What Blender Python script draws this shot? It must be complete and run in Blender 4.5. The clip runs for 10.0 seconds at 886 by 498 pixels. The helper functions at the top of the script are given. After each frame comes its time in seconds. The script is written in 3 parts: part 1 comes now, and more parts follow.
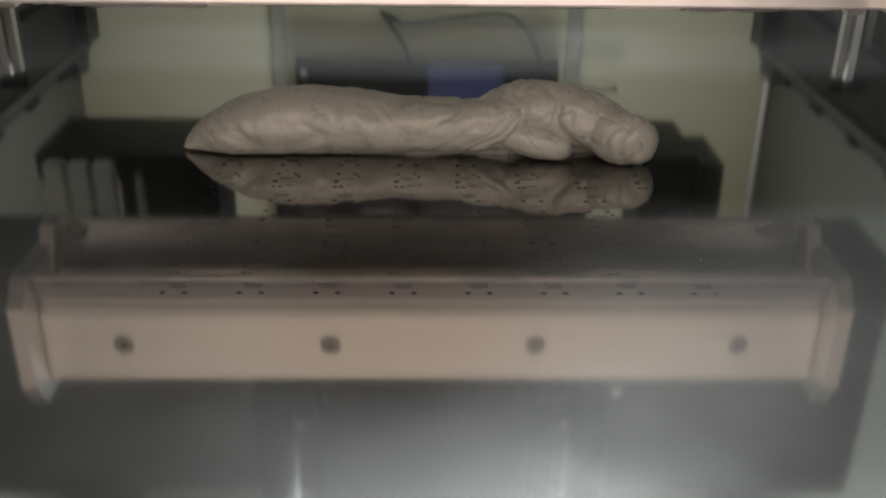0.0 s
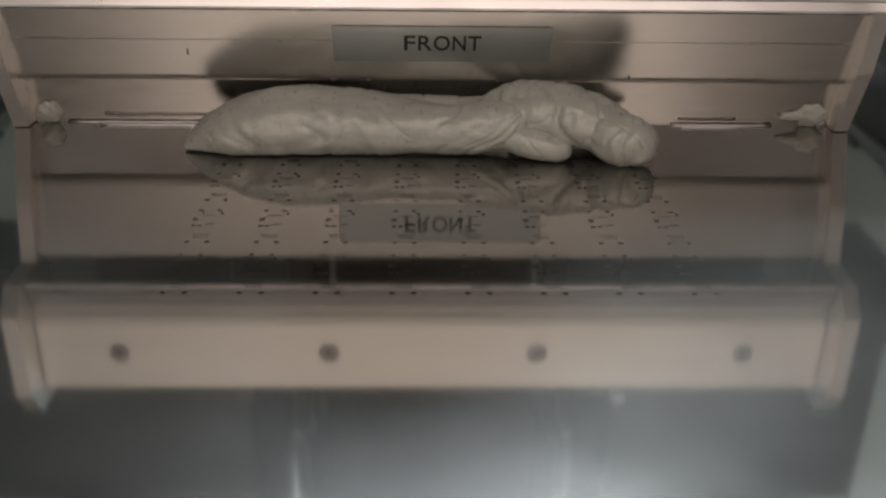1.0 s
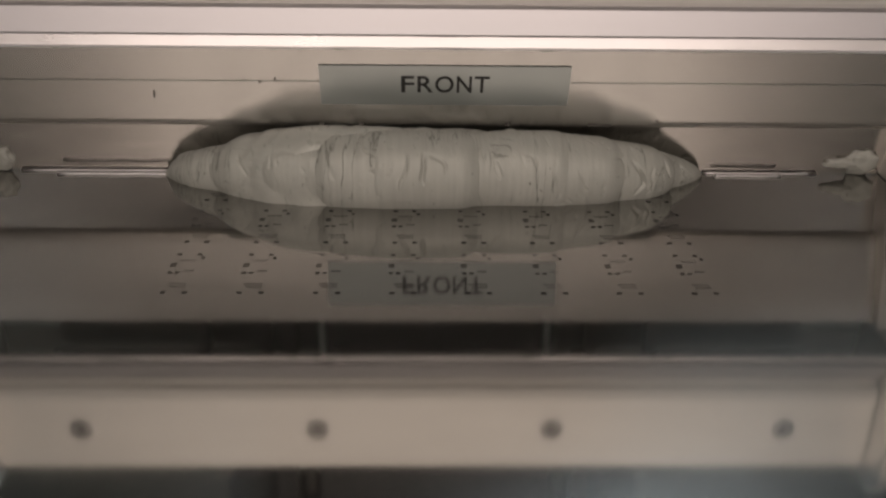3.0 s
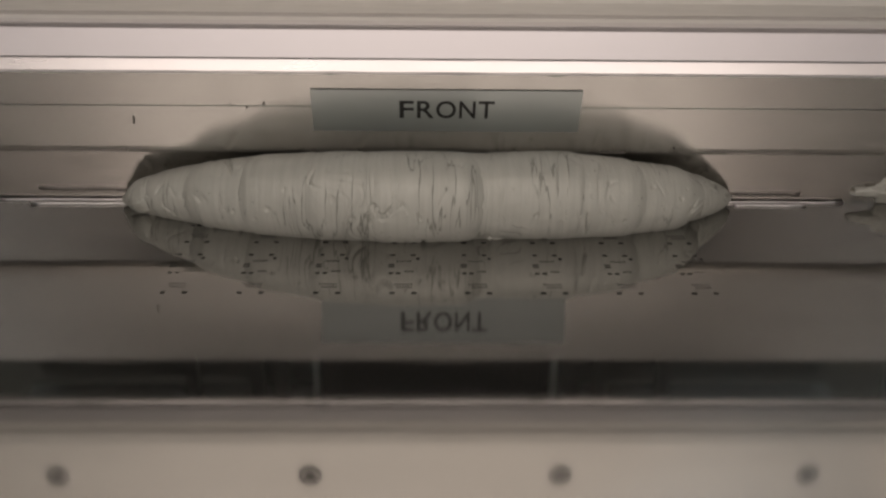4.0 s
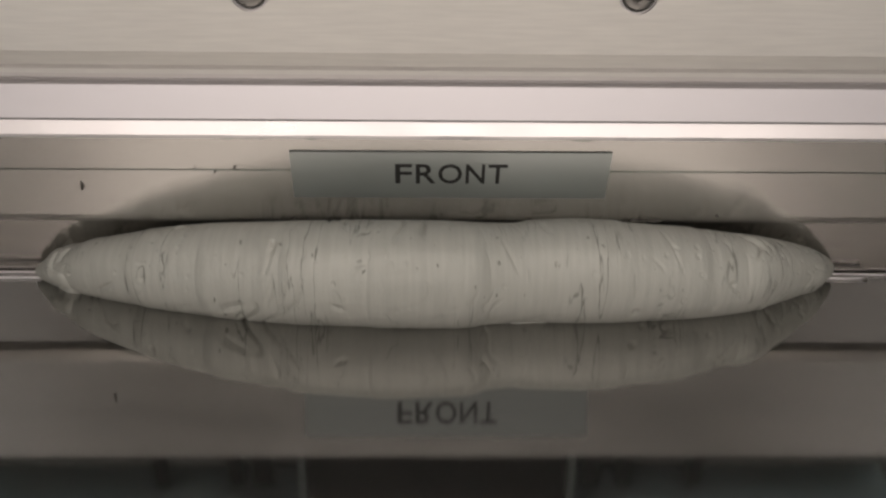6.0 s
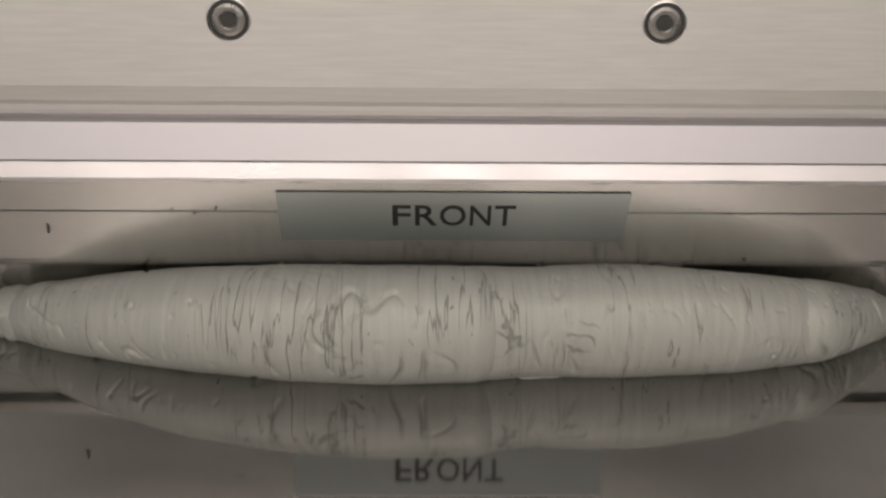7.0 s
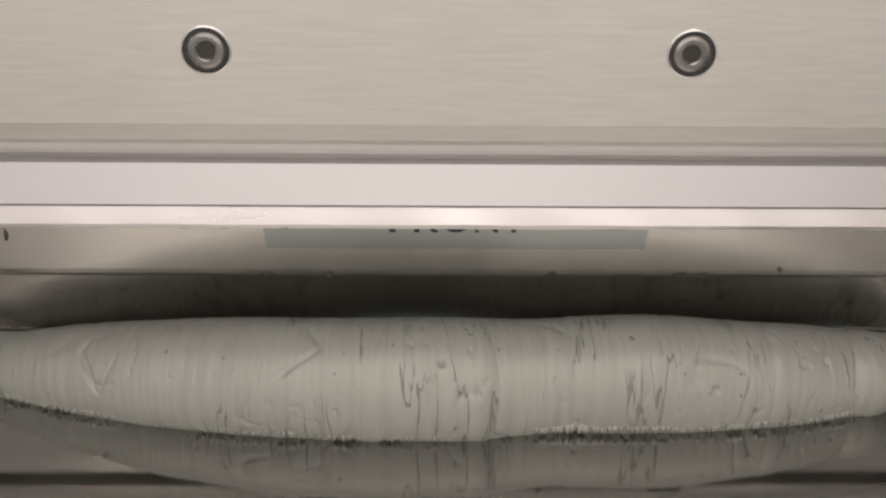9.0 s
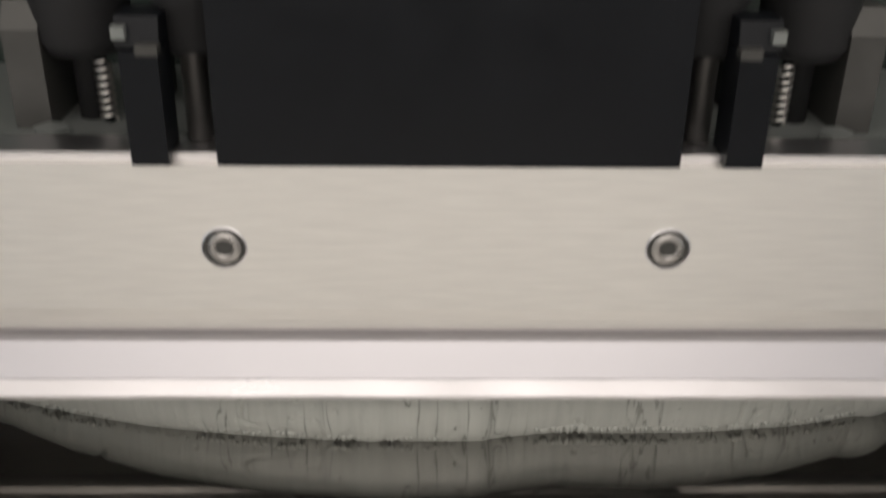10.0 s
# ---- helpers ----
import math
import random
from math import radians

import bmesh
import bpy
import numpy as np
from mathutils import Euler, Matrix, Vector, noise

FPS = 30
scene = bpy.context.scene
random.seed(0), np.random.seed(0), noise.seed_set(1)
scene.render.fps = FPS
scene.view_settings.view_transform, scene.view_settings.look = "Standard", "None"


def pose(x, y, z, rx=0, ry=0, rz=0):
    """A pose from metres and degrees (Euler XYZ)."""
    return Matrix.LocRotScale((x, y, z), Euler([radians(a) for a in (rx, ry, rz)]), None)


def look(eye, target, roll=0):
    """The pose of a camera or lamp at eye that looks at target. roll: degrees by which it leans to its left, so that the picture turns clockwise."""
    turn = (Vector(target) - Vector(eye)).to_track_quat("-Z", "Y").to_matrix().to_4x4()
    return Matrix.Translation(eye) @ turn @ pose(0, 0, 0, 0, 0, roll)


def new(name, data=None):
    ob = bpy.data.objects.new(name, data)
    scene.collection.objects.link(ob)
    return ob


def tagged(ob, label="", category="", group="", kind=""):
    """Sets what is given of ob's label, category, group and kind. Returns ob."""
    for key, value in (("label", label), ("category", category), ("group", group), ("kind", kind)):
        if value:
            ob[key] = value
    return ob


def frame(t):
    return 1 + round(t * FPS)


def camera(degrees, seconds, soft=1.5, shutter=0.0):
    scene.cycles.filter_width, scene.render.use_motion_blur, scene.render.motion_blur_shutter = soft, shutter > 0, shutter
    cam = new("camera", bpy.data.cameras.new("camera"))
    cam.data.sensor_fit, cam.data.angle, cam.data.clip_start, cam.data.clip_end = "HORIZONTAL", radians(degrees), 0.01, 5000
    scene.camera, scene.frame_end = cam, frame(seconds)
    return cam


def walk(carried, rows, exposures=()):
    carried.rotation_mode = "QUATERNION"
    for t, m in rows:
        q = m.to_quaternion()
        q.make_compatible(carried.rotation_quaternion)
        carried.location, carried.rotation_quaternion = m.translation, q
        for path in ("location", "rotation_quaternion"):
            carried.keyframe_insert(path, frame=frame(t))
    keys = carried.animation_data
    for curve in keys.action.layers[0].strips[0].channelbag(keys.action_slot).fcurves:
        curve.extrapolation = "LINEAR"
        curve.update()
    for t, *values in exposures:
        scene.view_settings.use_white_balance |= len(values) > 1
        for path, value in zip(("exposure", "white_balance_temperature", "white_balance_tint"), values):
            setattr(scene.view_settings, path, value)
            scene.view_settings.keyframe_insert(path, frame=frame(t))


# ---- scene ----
from math import sin, cos, pi

# ---------------------------------------------------------------- camera
cam = camera(47.57, 10.0, soft=2.4, shutter=0.5)
EYE = Vector((0.0, 0.0, 0.1573))
PITCH, HEADING = radians(26.246), radians(1.3454)
AIM = EYE + Vector((sin(HEADING) * cos(PITCH), cos(HEADING) * cos(PITCH), -sin(PITCH)))
walk(cam, [(0.0, look(EYE, AIM, 0.79)), (10.0, look(EYE, AIM, 0.79))],
     exposures=[(0.0, -0.46, 7700, 21), (0.7, -0.46, 7600, 20), (1.0, -0.43, 7400, 19), (2.5, -0.36, 7300, 18), (5.0, -0.24, 6900, 14), (8.0, -0.04, 6800, 13), (9.5, 0.05, 6750, 11), (10.0, 0.22, 6550, 10)])

# ---------------------------------------------------------------- light
world = bpy.data.worlds.new("machine_dark")
scene.world = world
world.use_nodes = True
world.node_tree.nodes["Background"].inputs[0].default_value = (0.5, 0.52, 0.55, 1)
world.node_tree.nodes["Background"].inputs[1].default_value = 0.02


def area_lamp(name, eye, target, w, h, watts, colour):
    data = bpy.data.lights.new(name, "AREA")
    data.shape, data.size, data.size_y, data.energy, data.color = "RECTANGLE", w, h, watts, colour
    ob = new(name, data)
    ob.matrix_world = look(eye, target)
    return ob


# wide lamp panel under the roof, above the eye
area_lamp("hood_lamp", (0.004, -0.14, 0.57), (0.004, 0.25, 0.0), 0.67, 0.42, 1.9, (1.0, 0.93, 0.87))
# room light that enters by the open front of the machine, over the added dark panel
area_lamp("front_opening_light", (-0.01, -0.425, 0.245), (0.0, 0.30, 0.19), 0.64, 0.25, 0.95, (1.0, 0.93, 0.87))
# ceiling lamp at the rear of the machine
area_lamp("rear_lamp", (0.07, 0.78, 0.66), (0.02, 0.55, 0.0), 0.36, 0.18, 8.8, (0.70, 0.89, 1.0)).data.spread = radians(105)

# ---------------------------------------------------------------- materials


def material(name, colour, rough, metal=0.0, vary=0.12, scale=60.0, stretch=(1, 1, 1), bump=0.0, bump_scale=None,
             rough_vary=0.08, spots=None, coat=0.0):
    """Principled surface with two scales of colour and roughness variation and a fine relief."""
    m = bpy.data.materials.new(name)
    m.use_nodes = True
    nt = m.node_tree
    b = nt.nodes["Principled BSDF"]
    link = nt.links.new
    co = nt.nodes.new("ShaderNodeTexCoord")
    mp = nt.nodes.new("ShaderNodeMapping")
    mp.inputs["Scale"].default_value = stretch
    link(co.outputs["Object"], mp.inputs["Vector"])
    n1 = nt.nodes.new("ShaderNodeTexNoise")
    n1.inputs["Scale"].default_value, n1.inputs["Detail"].default_value = scale, 6
    link(mp.outputs[0], n1.inputs["Vector"])
    n2 = nt.nodes.new("ShaderNodeTexNoise")
    n2.inputs["Scale"].default_value, n2.inputs["Detail"].default_value = scale * 0.13, 3
    link(co.outputs["Object"], n2.inputs["Vector"])
    mix = nt.nodes.new("ShaderNodeMath")
    mix.operation = "ADD"
    link(n1.outputs[0], mix.inputs[0])
    link(n2.outputs[0], mix.inputs[1])
    rng = nt.nodes.new("ShaderNodeMapRange")
    rng.inputs["From Min"].default_value, rng.inputs["From Max"].default_value = 0.6, 1.4
    rng.inputs["To Min"].default_value, rng.inputs["To Max"].default_value = 1 - vary, 1 + vary
    link(mix.outputs[0], rng.inputs["Value"])
    col = nt.nodes.new("ShaderNodeVectorMath")
    col.operation = "SCALE"
    col.inputs[0].default_value = colour
    link(rng.outputs[0], col.inputs["Scale"])
    out = col.outputs[0]
    if spots:
        sc, lo, hi, dark = spots
        n3 = nt.nodes.new("ShaderNodeTexNoise")
        n3.inputs["Scale"].default_value, n3.inputs["Detail"].default_value = sc, 4
        link(co.outputs["Object"], n3.inputs["Vector"])
        r3 = nt.nodes.new("ShaderNodeMapRange")
        r3.inputs["From Min"].default_value, r3.inputs["From Max"].default_value = lo, hi
        link(n3.outputs[0], r3.inputs["Value"])
        mx = nt.nodes.new("ShaderNodeMix")
        mx.data_type = "RGBA"
        link(r3.outputs[0], mx.inputs[0])
        link(out, mx.inputs[6])
        mx.inputs[7].default_value = (*dark, 1)
        out = mx.outputs[2]
    link(out, b.inputs["Base Color"])
    rr = nt.nodes.new("ShaderNodeMapRange")
    rr.inputs["From Min"].default_value, rr.inputs["From Max"].default_value = 0.6, 1.4
    rr.inputs["To Min"].default_value, rr.inputs["To Max"].default_value = max(0.01, rough - rough_vary), rough + rough_vary
    link(mix.outputs[0], rr.inputs["Value"])
    link(rr.outputs[0], b.inputs["Roughness"])
    b.inputs["Metallic"].default_value = metal
    b.inputs["Coat Weight"].default_value = coat
    if bump:
        nb = nt.nodes.new("ShaderNodeTexNoise")
        nb.inputs["Scale"].default_value, nb.inputs["Detail"].default_value = bump_scale or scale * 4, 5
        link(mp.outputs[0], nb.inputs["Vector"])
        bp = nt.nodes.new("ShaderNodeBump")
        bp.inputs["Strength"].default_value, bp.inputs["Distance"].default_value = bump, 0.0005
        link(nb.outputs[0], bp.inputs["Height"])
        link(bp.outputs[0], b.inputs["Normal"])
    return m


def foil_material():
    """Polished steel foil: a sharp mirror lobe with a wide haze of wiped paste over it."""
    m = material("stencil_steel", (0.42, 0.412, 0.398), 0.068, 1.0, 0.05, 25, (1, 4, 1), rough_vary=0.02)
    nt = m.node_tree
    b = nt.nodes["Principled BSDF"]
    haze = nt.nodes.new("ShaderNodeBsdfPrincipled")
    haze.inputs["Base Color"].default_value = (0.55, 0.55, 0.54, 1)
    haze.inputs["Metallic"].default_value, haze.inputs["Roughness"].default_value = 1.0, 0.40
    n = nt.nodes.new("ShaderNodeTexNoise")
    n.inputs["Scale"].default_value, n.inputs["Detail"].default_value = 9, 5
    co = nt.nodes.new("ShaderNodeTexCoord")
    nt.links.new(co.outputs["Object"], n.inputs["Vector"])
    r = nt.nodes.new("ShaderNodeMapRange")
    r.inputs["From Min"].default_value, r.inputs["From Max"].default_value = 0.35, 0.7
    r.inputs["To Min"].default_value, r.inputs["To Max"].default_value = 0.05, 0.12
    nt.links.new(n.outputs[0], r.inputs["Value"])
    mix = nt.nodes.new("ShaderNodeMixShader")
    nt.links.new(r.outputs[0], mix.inputs[0])
    nt.links.new(b.outputs[0], mix.inputs[1])
    nt.links.new(haze.outputs[0], mix.inputs[2])
    nt.links.new(mix.outputs[0], nt.nodes["Material Output"].inputs["Surface"])
    return m


FOIL = foil_material()
ALU = material("brushed_aluminium", (0.86, 0.84, 0.80), 0.50, 0.8, 0.085, 70, (1, 8, 14), 0.06, 260, 0.05)
ALU_SATIN = material("satin_aluminium", (0.78, 0.755, 0.725), 0.42, 1.0, 0.06, 50, (1, 9, 12), 0.15, 240, 0.05)
ALU_BRIGHT = material("bright_aluminium", (0.80, 0.785, 0.80), 0.32, 1.0, 0.04, 30, (1, 8, 8), 0.06, 200, 0.05)
LIP = material("polished_lip", (0.72, 0.70, 0.71), 0.30, 1.0, 0.03, 60, (1, 4, 4), 0.03, 300, 0.05)
STRIP = material("satin_strip", (0.62, 0.605, 0.63), 0.42, 1.0, 0.03, 30, (1, 4, 4), 0.012, 200, 0.03)
HOLD = material("holder_aluminium", (0.66, 0.64, 0.615), 0.25, 0.92, 0.06, 26, (1, 6, 9), 0.04, 300, 0.03)
STEEL = material("blade_steel", (0.47, 0.45, 0.43), 0.20, 1.0, 0.12, 45, (1, 6, 6), 0.1, 160, 0.06)
ROD = material("rod_steel", (0.15, 0.145, 0.14), 0.55, 1.0, 0.15, 200)
SCREW = material("screw_steel", (0.40, 0.385, 0.37), 0.30, 1.0, 0.15, 400, bump=0.2)
MATTE = material("black_matte", (0.012, 0.012, 0.013), 0.75, 0.0, 0.2, 90, bump=0.1)
BLACK = material("black_anodised", (0.005, 0.006, 0.008), 0.38, 0.0, 0.2, 90, bump=0.1)
BLACK.node_tree.nodes["Principled BSDF"].inputs["Specular IOR Level"].default_value = 0.22
DARK = material("dark_grey_metal", (0.065, 0.064, 0.06), 0.45, 0.3, 0.25, 80, bump=0.1)
GREY = material("grey_base_metal", (0.24, 0.255, 0.245), 0.45, 0.5, 0.12, 60, bump=0.08)
GANTRY = material("gantry_enamel", (0.028, 0.040, 0.034), 0.5, 0.0, 0.12, 30, bump=0.05)
HOLE = material("aperture_dark", (0.012, 0.012, 0.011), 0.7, 0.0, 0.1, 100)
WALL = material("beige_enamel", (0.66, 0.635, 0.48), 0.45, 0.0, 0.05, 14, bump=0.05)
# pale only to bounce light from the unseen front half of the sides
REFLECTOR = material("pale_reflector", (0.80, 0.78, 0.775), 0.5, 0.0, 0.05, 14, bump=0.05)
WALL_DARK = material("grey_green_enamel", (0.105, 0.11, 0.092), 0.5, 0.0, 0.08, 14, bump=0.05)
SEAM = material("seam_grey", (0.36, 0.36, 0.30), 0.5, 0.0, 0.1, 40)
LABEL = material("label_tape", (0.44, 0.475, 0.47), 0.30, 0.85, 0.015, 60, rough_vary=0.006)
INK = material("label_ink", (0.02, 0.02, 0.02), 0.5, 0.0, 0.1, 200)
BLUE = material("blue_panel", (0.025, 0.04, 0.12), 0.35, 0.0, 0.1, 60)
CABLE = material("cable_rubber", (0.03, 0.03, 0.03), 0.5, 0.0, 0.2, 90)
HOOD = material("hood_enamel", (0.10, 0.098, 0.095), 0.5, 0.0, 0.05, 14, bump=0.05)
SOCKET = material("socket_steel", (0.34, 0.33, 0.32), 0.35, 1.0, 0.15, 500)
WHITE = material("white_trim", (0.85, 0.84, 0.80), 0.4, 0.0, 0.05, 50)


def paste_material(name, rolled):
    """Wet grey paste: drawn-out streaks round the roll; shade of thin cracks, loops and small pores painted dark."""
    m = bpy.data.materials.new(name)
    m.use_nodes = True
    nt = m.node_tree
    b = nt.nodes["Principled BSDF"]
    link = nt.links.new

    def node(kind, **values):
        n = nt.nodes.new(kind)
        for k, v in values.items():
            n.inputs[k.replace("_", " ")].default_value = v
        return n

    def math_node(op, a, c):
        n = nt.nodes.new("ShaderNodeMath")
        n.operation = op
        for i, v in enumerate((a, c)):
            if isinstance(v, (int, float)):
                n.inputs[i].default_value = v
            else:
                link(v, n.inputs[i])
        return n.outputs[0]

    co, info = nt.nodes.new("ShaderNodeTexCoord"), nt.nodes.new("ShaderNodeObjectInfo")
    shift = nt.nodes.new("ShaderNodeVectorMath")
    shift.operation = "MULTIPLY_ADD"
    link(info.outputs["Random"], shift.inputs[0])
    shift.inputs[1].default_value = (3.1, 5.3, 1.7)
    link(co.outputs["Object"], shift.inputs[2])

    def noise_at(stretch, scale, detail=4.0, distort=0.0):
        mp = nt.nodes.new("ShaderNodeMapping")
        mp.inputs["Scale"].default_value = stretch
        link(shift.outputs[0], mp.inputs["Vector"])
        n = node("ShaderNodeTexNoise", Scale=scale, Detail=detail, Distortion=distort)
        link(mp.outputs[0], n.inputs["Vector"])
        return n.outputs[0]

    def ramp(value, lo, hi):
        r = node("ShaderNodeMapRange", From_Min=lo, From_Max=hi)
        link(value, r.inputs["Value"])
        return r.outputs[0]

    streak = noise_at((5.0, 0.35, 0.35), 110, 5) if rolled else noise_at((0.7, 1.8, 2.4), 75, 4, 1.6)
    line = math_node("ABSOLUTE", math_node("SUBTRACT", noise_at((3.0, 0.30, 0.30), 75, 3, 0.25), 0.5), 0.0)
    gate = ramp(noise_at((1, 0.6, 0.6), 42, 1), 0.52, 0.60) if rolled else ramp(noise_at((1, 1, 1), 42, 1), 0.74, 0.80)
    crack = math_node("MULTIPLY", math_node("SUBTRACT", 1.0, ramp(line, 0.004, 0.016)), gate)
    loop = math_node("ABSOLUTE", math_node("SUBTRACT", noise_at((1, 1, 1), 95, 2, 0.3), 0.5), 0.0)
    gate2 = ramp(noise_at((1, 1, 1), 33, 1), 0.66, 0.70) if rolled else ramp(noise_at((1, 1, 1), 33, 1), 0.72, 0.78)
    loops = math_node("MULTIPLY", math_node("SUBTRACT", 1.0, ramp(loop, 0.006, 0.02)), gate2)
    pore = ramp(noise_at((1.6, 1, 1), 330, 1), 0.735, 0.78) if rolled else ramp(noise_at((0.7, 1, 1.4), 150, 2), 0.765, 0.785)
    # crevice shade of cracks, loops and pores, mixed into the base colour below
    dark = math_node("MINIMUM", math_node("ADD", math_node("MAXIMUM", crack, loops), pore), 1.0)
    tone = node("ShaderNodeMapRange", From_Min=0.3, From_Max=0.7, To_Min=0.94, To_Max=1.06)
    link(streak, tone.inputs["Value"])
    big = node("ShaderNodeMapRange", From_Min=0.3, From_Max=0.7, To_Min=0.97, To_Max=1.03)
    link(noise_at((1, 1, 1), 28, 2), big.inputs["Value"])
    col = nt.nodes.new("ShaderNodeVectorMath")
    col.operation = "SCALE"
    col.inputs[0].default_value = (0.445, 0.455, 0.420)
    link(math_node("MULTIPLY", tone.outputs[0], big.outputs[0]), col.inputs["Scale"])
    mx = nt.nodes.new("ShaderNodeMix")
    mx.data_type = "RGBA"
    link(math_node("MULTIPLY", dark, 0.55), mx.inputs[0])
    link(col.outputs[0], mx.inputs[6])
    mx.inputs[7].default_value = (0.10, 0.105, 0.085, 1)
    link(mx.outputs[2], b.inputs["Base Color"])
    b.inputs["Metallic"].default_value = 0.10
    rough = node("ShaderNodeMapRange", From_Min=0.3, From_Max=0.7, To_Min=0.33 if rolled else 0.24, To_Max=0.54 if rolled else 0.44)
    link(noise_at((2, 1, 1), 210, 3), rough.inputs["Value"])
    link(rough.outputs[0], b.inputs["Roughness"])
    height = math_node("SUBTRACT", math_node("ADD", math_node("MULTIPLY", streak, 0.7), math_node("MULTIPLY", noise_at((1.5, 1, 1), 700, 3), 0.42)),
                       math_node("MULTIPLY", dark, 0.8))
    bp = nt.nodes.new("ShaderNodeBump")
    bp.inputs["Strength"].default_value, bp.inputs["Distance"].default_value = 0.5, 0.0005
    link(height, bp.inputs["Height"])
    link(bp.outputs[0], b.inputs["Normal"])
    return m


PASTE = paste_material("solder_paste", True)
PASTE_FRESH = paste_material("fresh_solder_paste", False)
PASTE_DRY = material("dried_paste", (0.10, 0.095, 0.085), 0.7, 0.0, 0.2, 300, bump=0.3)

# ---------------------------------------------------------------- mesh helpers


def part(name, bm, mat, parent=None, label="", bevel=0.0, smooth=False):
    """One bmesh as one mesh object under a thing or a part."""
    if bevel:
        bmesh.ops.bevel(bm, geom=[e for e in bm.edges if len(e.link_faces) == 2 and e.calc_face_angle(0) > 0.5],
                        offset=bevel, segments=2, profile=0.6, affect="EDGES")
    me = bpy.data.meshes.new(name)
    bmesh.ops.recalc_face_normals(bm, faces=bm.faces)
    bm.to_mesh(me)
    bm.free()
    me.materials.append(mat)
    if smooth:
        for p in me.polygons:
            p.use_smooth = True
    ob = new(name, me)
    if parent:
        ob.parent = parent
    if label:
        tagged(ob, label)
    return ob


def box(x0, x1, y0, y1, z0, z1, bm=None):
    bm = bm or bmesh.new()
    vs = [bm.verts.new((x, y, z)) for x in (x0, x1) for y in (y0, y1) for z in (z0, z1)]
    for f in ((0, 1, 3, 2), (4, 6, 7, 5), (0, 4, 5, 1), (2, 3, 7, 6), (0, 2, 6, 4), (1, 5, 7, 3)):
        bm.faces.new([vs[i] for i in f])
    return bm


def extrude_x(profile, x0, x1, cuts=1, wobble=0.0, bm=None):
    """A (y, z) outline drawn out along x."""
    bm = bm or bmesh.new()
    rings = []
    for i in range(cuts + 1):
        x = x0 + (x1 - x0) * i / cuts
        rings.append([bm.verts.new((x, y + wobble * noise.noise((x * 60, k * 3.1, 0)), z + wobble * noise.noise((x * 60, k * 3.1, 9))))
                      for k, (y, z) in enumerate(profile)])
    n = len(profile)
    for a, b in zip(rings, rings[1:]):
        for k in range(n):
            bm.faces.new((a[k], a[(k + 1) % n], b[(k + 1) % n], b[k]))
    bm.faces.new(rings[0])
    bm.faces.new(rings[-1])
    return bm


def lathe(profile, centre, axis="z", seg=28, bm=None):
    """A (radius, height) outline turned about an axis through centre."""
    bm = bm or bmesh.new()
    c = Vector(centre)
    rings = []
    for r, h in profile:
        ring = []
        for i in range(seg):
            a = 2 * pi * i / seg
            u, v = r * cos(a), r * sin(a)
            p = {"z": (u, v, h), "y": (u, h, v), "x": (h, u, v)}[axis]
            ring.append(bm.verts.new(c + Vector(p)))
        rings.append(ring)
    for a, b in zip(rings, rings[1:]):
        for i in range(seg):
            bm.faces.new((a[i], a[(i + 1) % seg], b[(i + 1) % seg], b[i]))
    bm.faces.new(rings[0])
    bm.faces.new(rings[-1])
    return bm


def tube(points, radius, seg=8, bm=None):
    bm = bm or bmesh.new()
    pts = [Vector(p) for p in points]
    rings = []
    for i, p in enumerate(pts):
        d = (pts[min(i + 1, len(pts) - 1)] - pts[max(i - 1, 0)]).normalized()
        u = d.orthogonal().normalized()
        if i:
            u = (last - d * last.dot(d)).normalized()
        last = u
        v = d.cross(u)
        rings.append([bm.verts.new(p + radius * (cos(2 * pi * k / seg) * u + sin(2 * pi * k / seg) * v)) for k in range(seg)])
    for a, b in zip(rings, rings[1:]):
        for k in range(seg):
            bm.faces.new((a[k], a[(k + 1) % seg], b[(k + 1) % seg], b[k]))
    bm.faces.new(rings[0])
    bm.faces.new(rings[-1])
    return bm


# ---------------------------------------------------------------- the machine's interior
BACK, LEFT, RIGHT, TOP, FRONT = 0.97, -0.337, 0.346, 0.72, -0.42


def structure(name, bm, mat, label, category="wall"):
    return tagged(part(name, bm, mat), label, category, kind="structure")


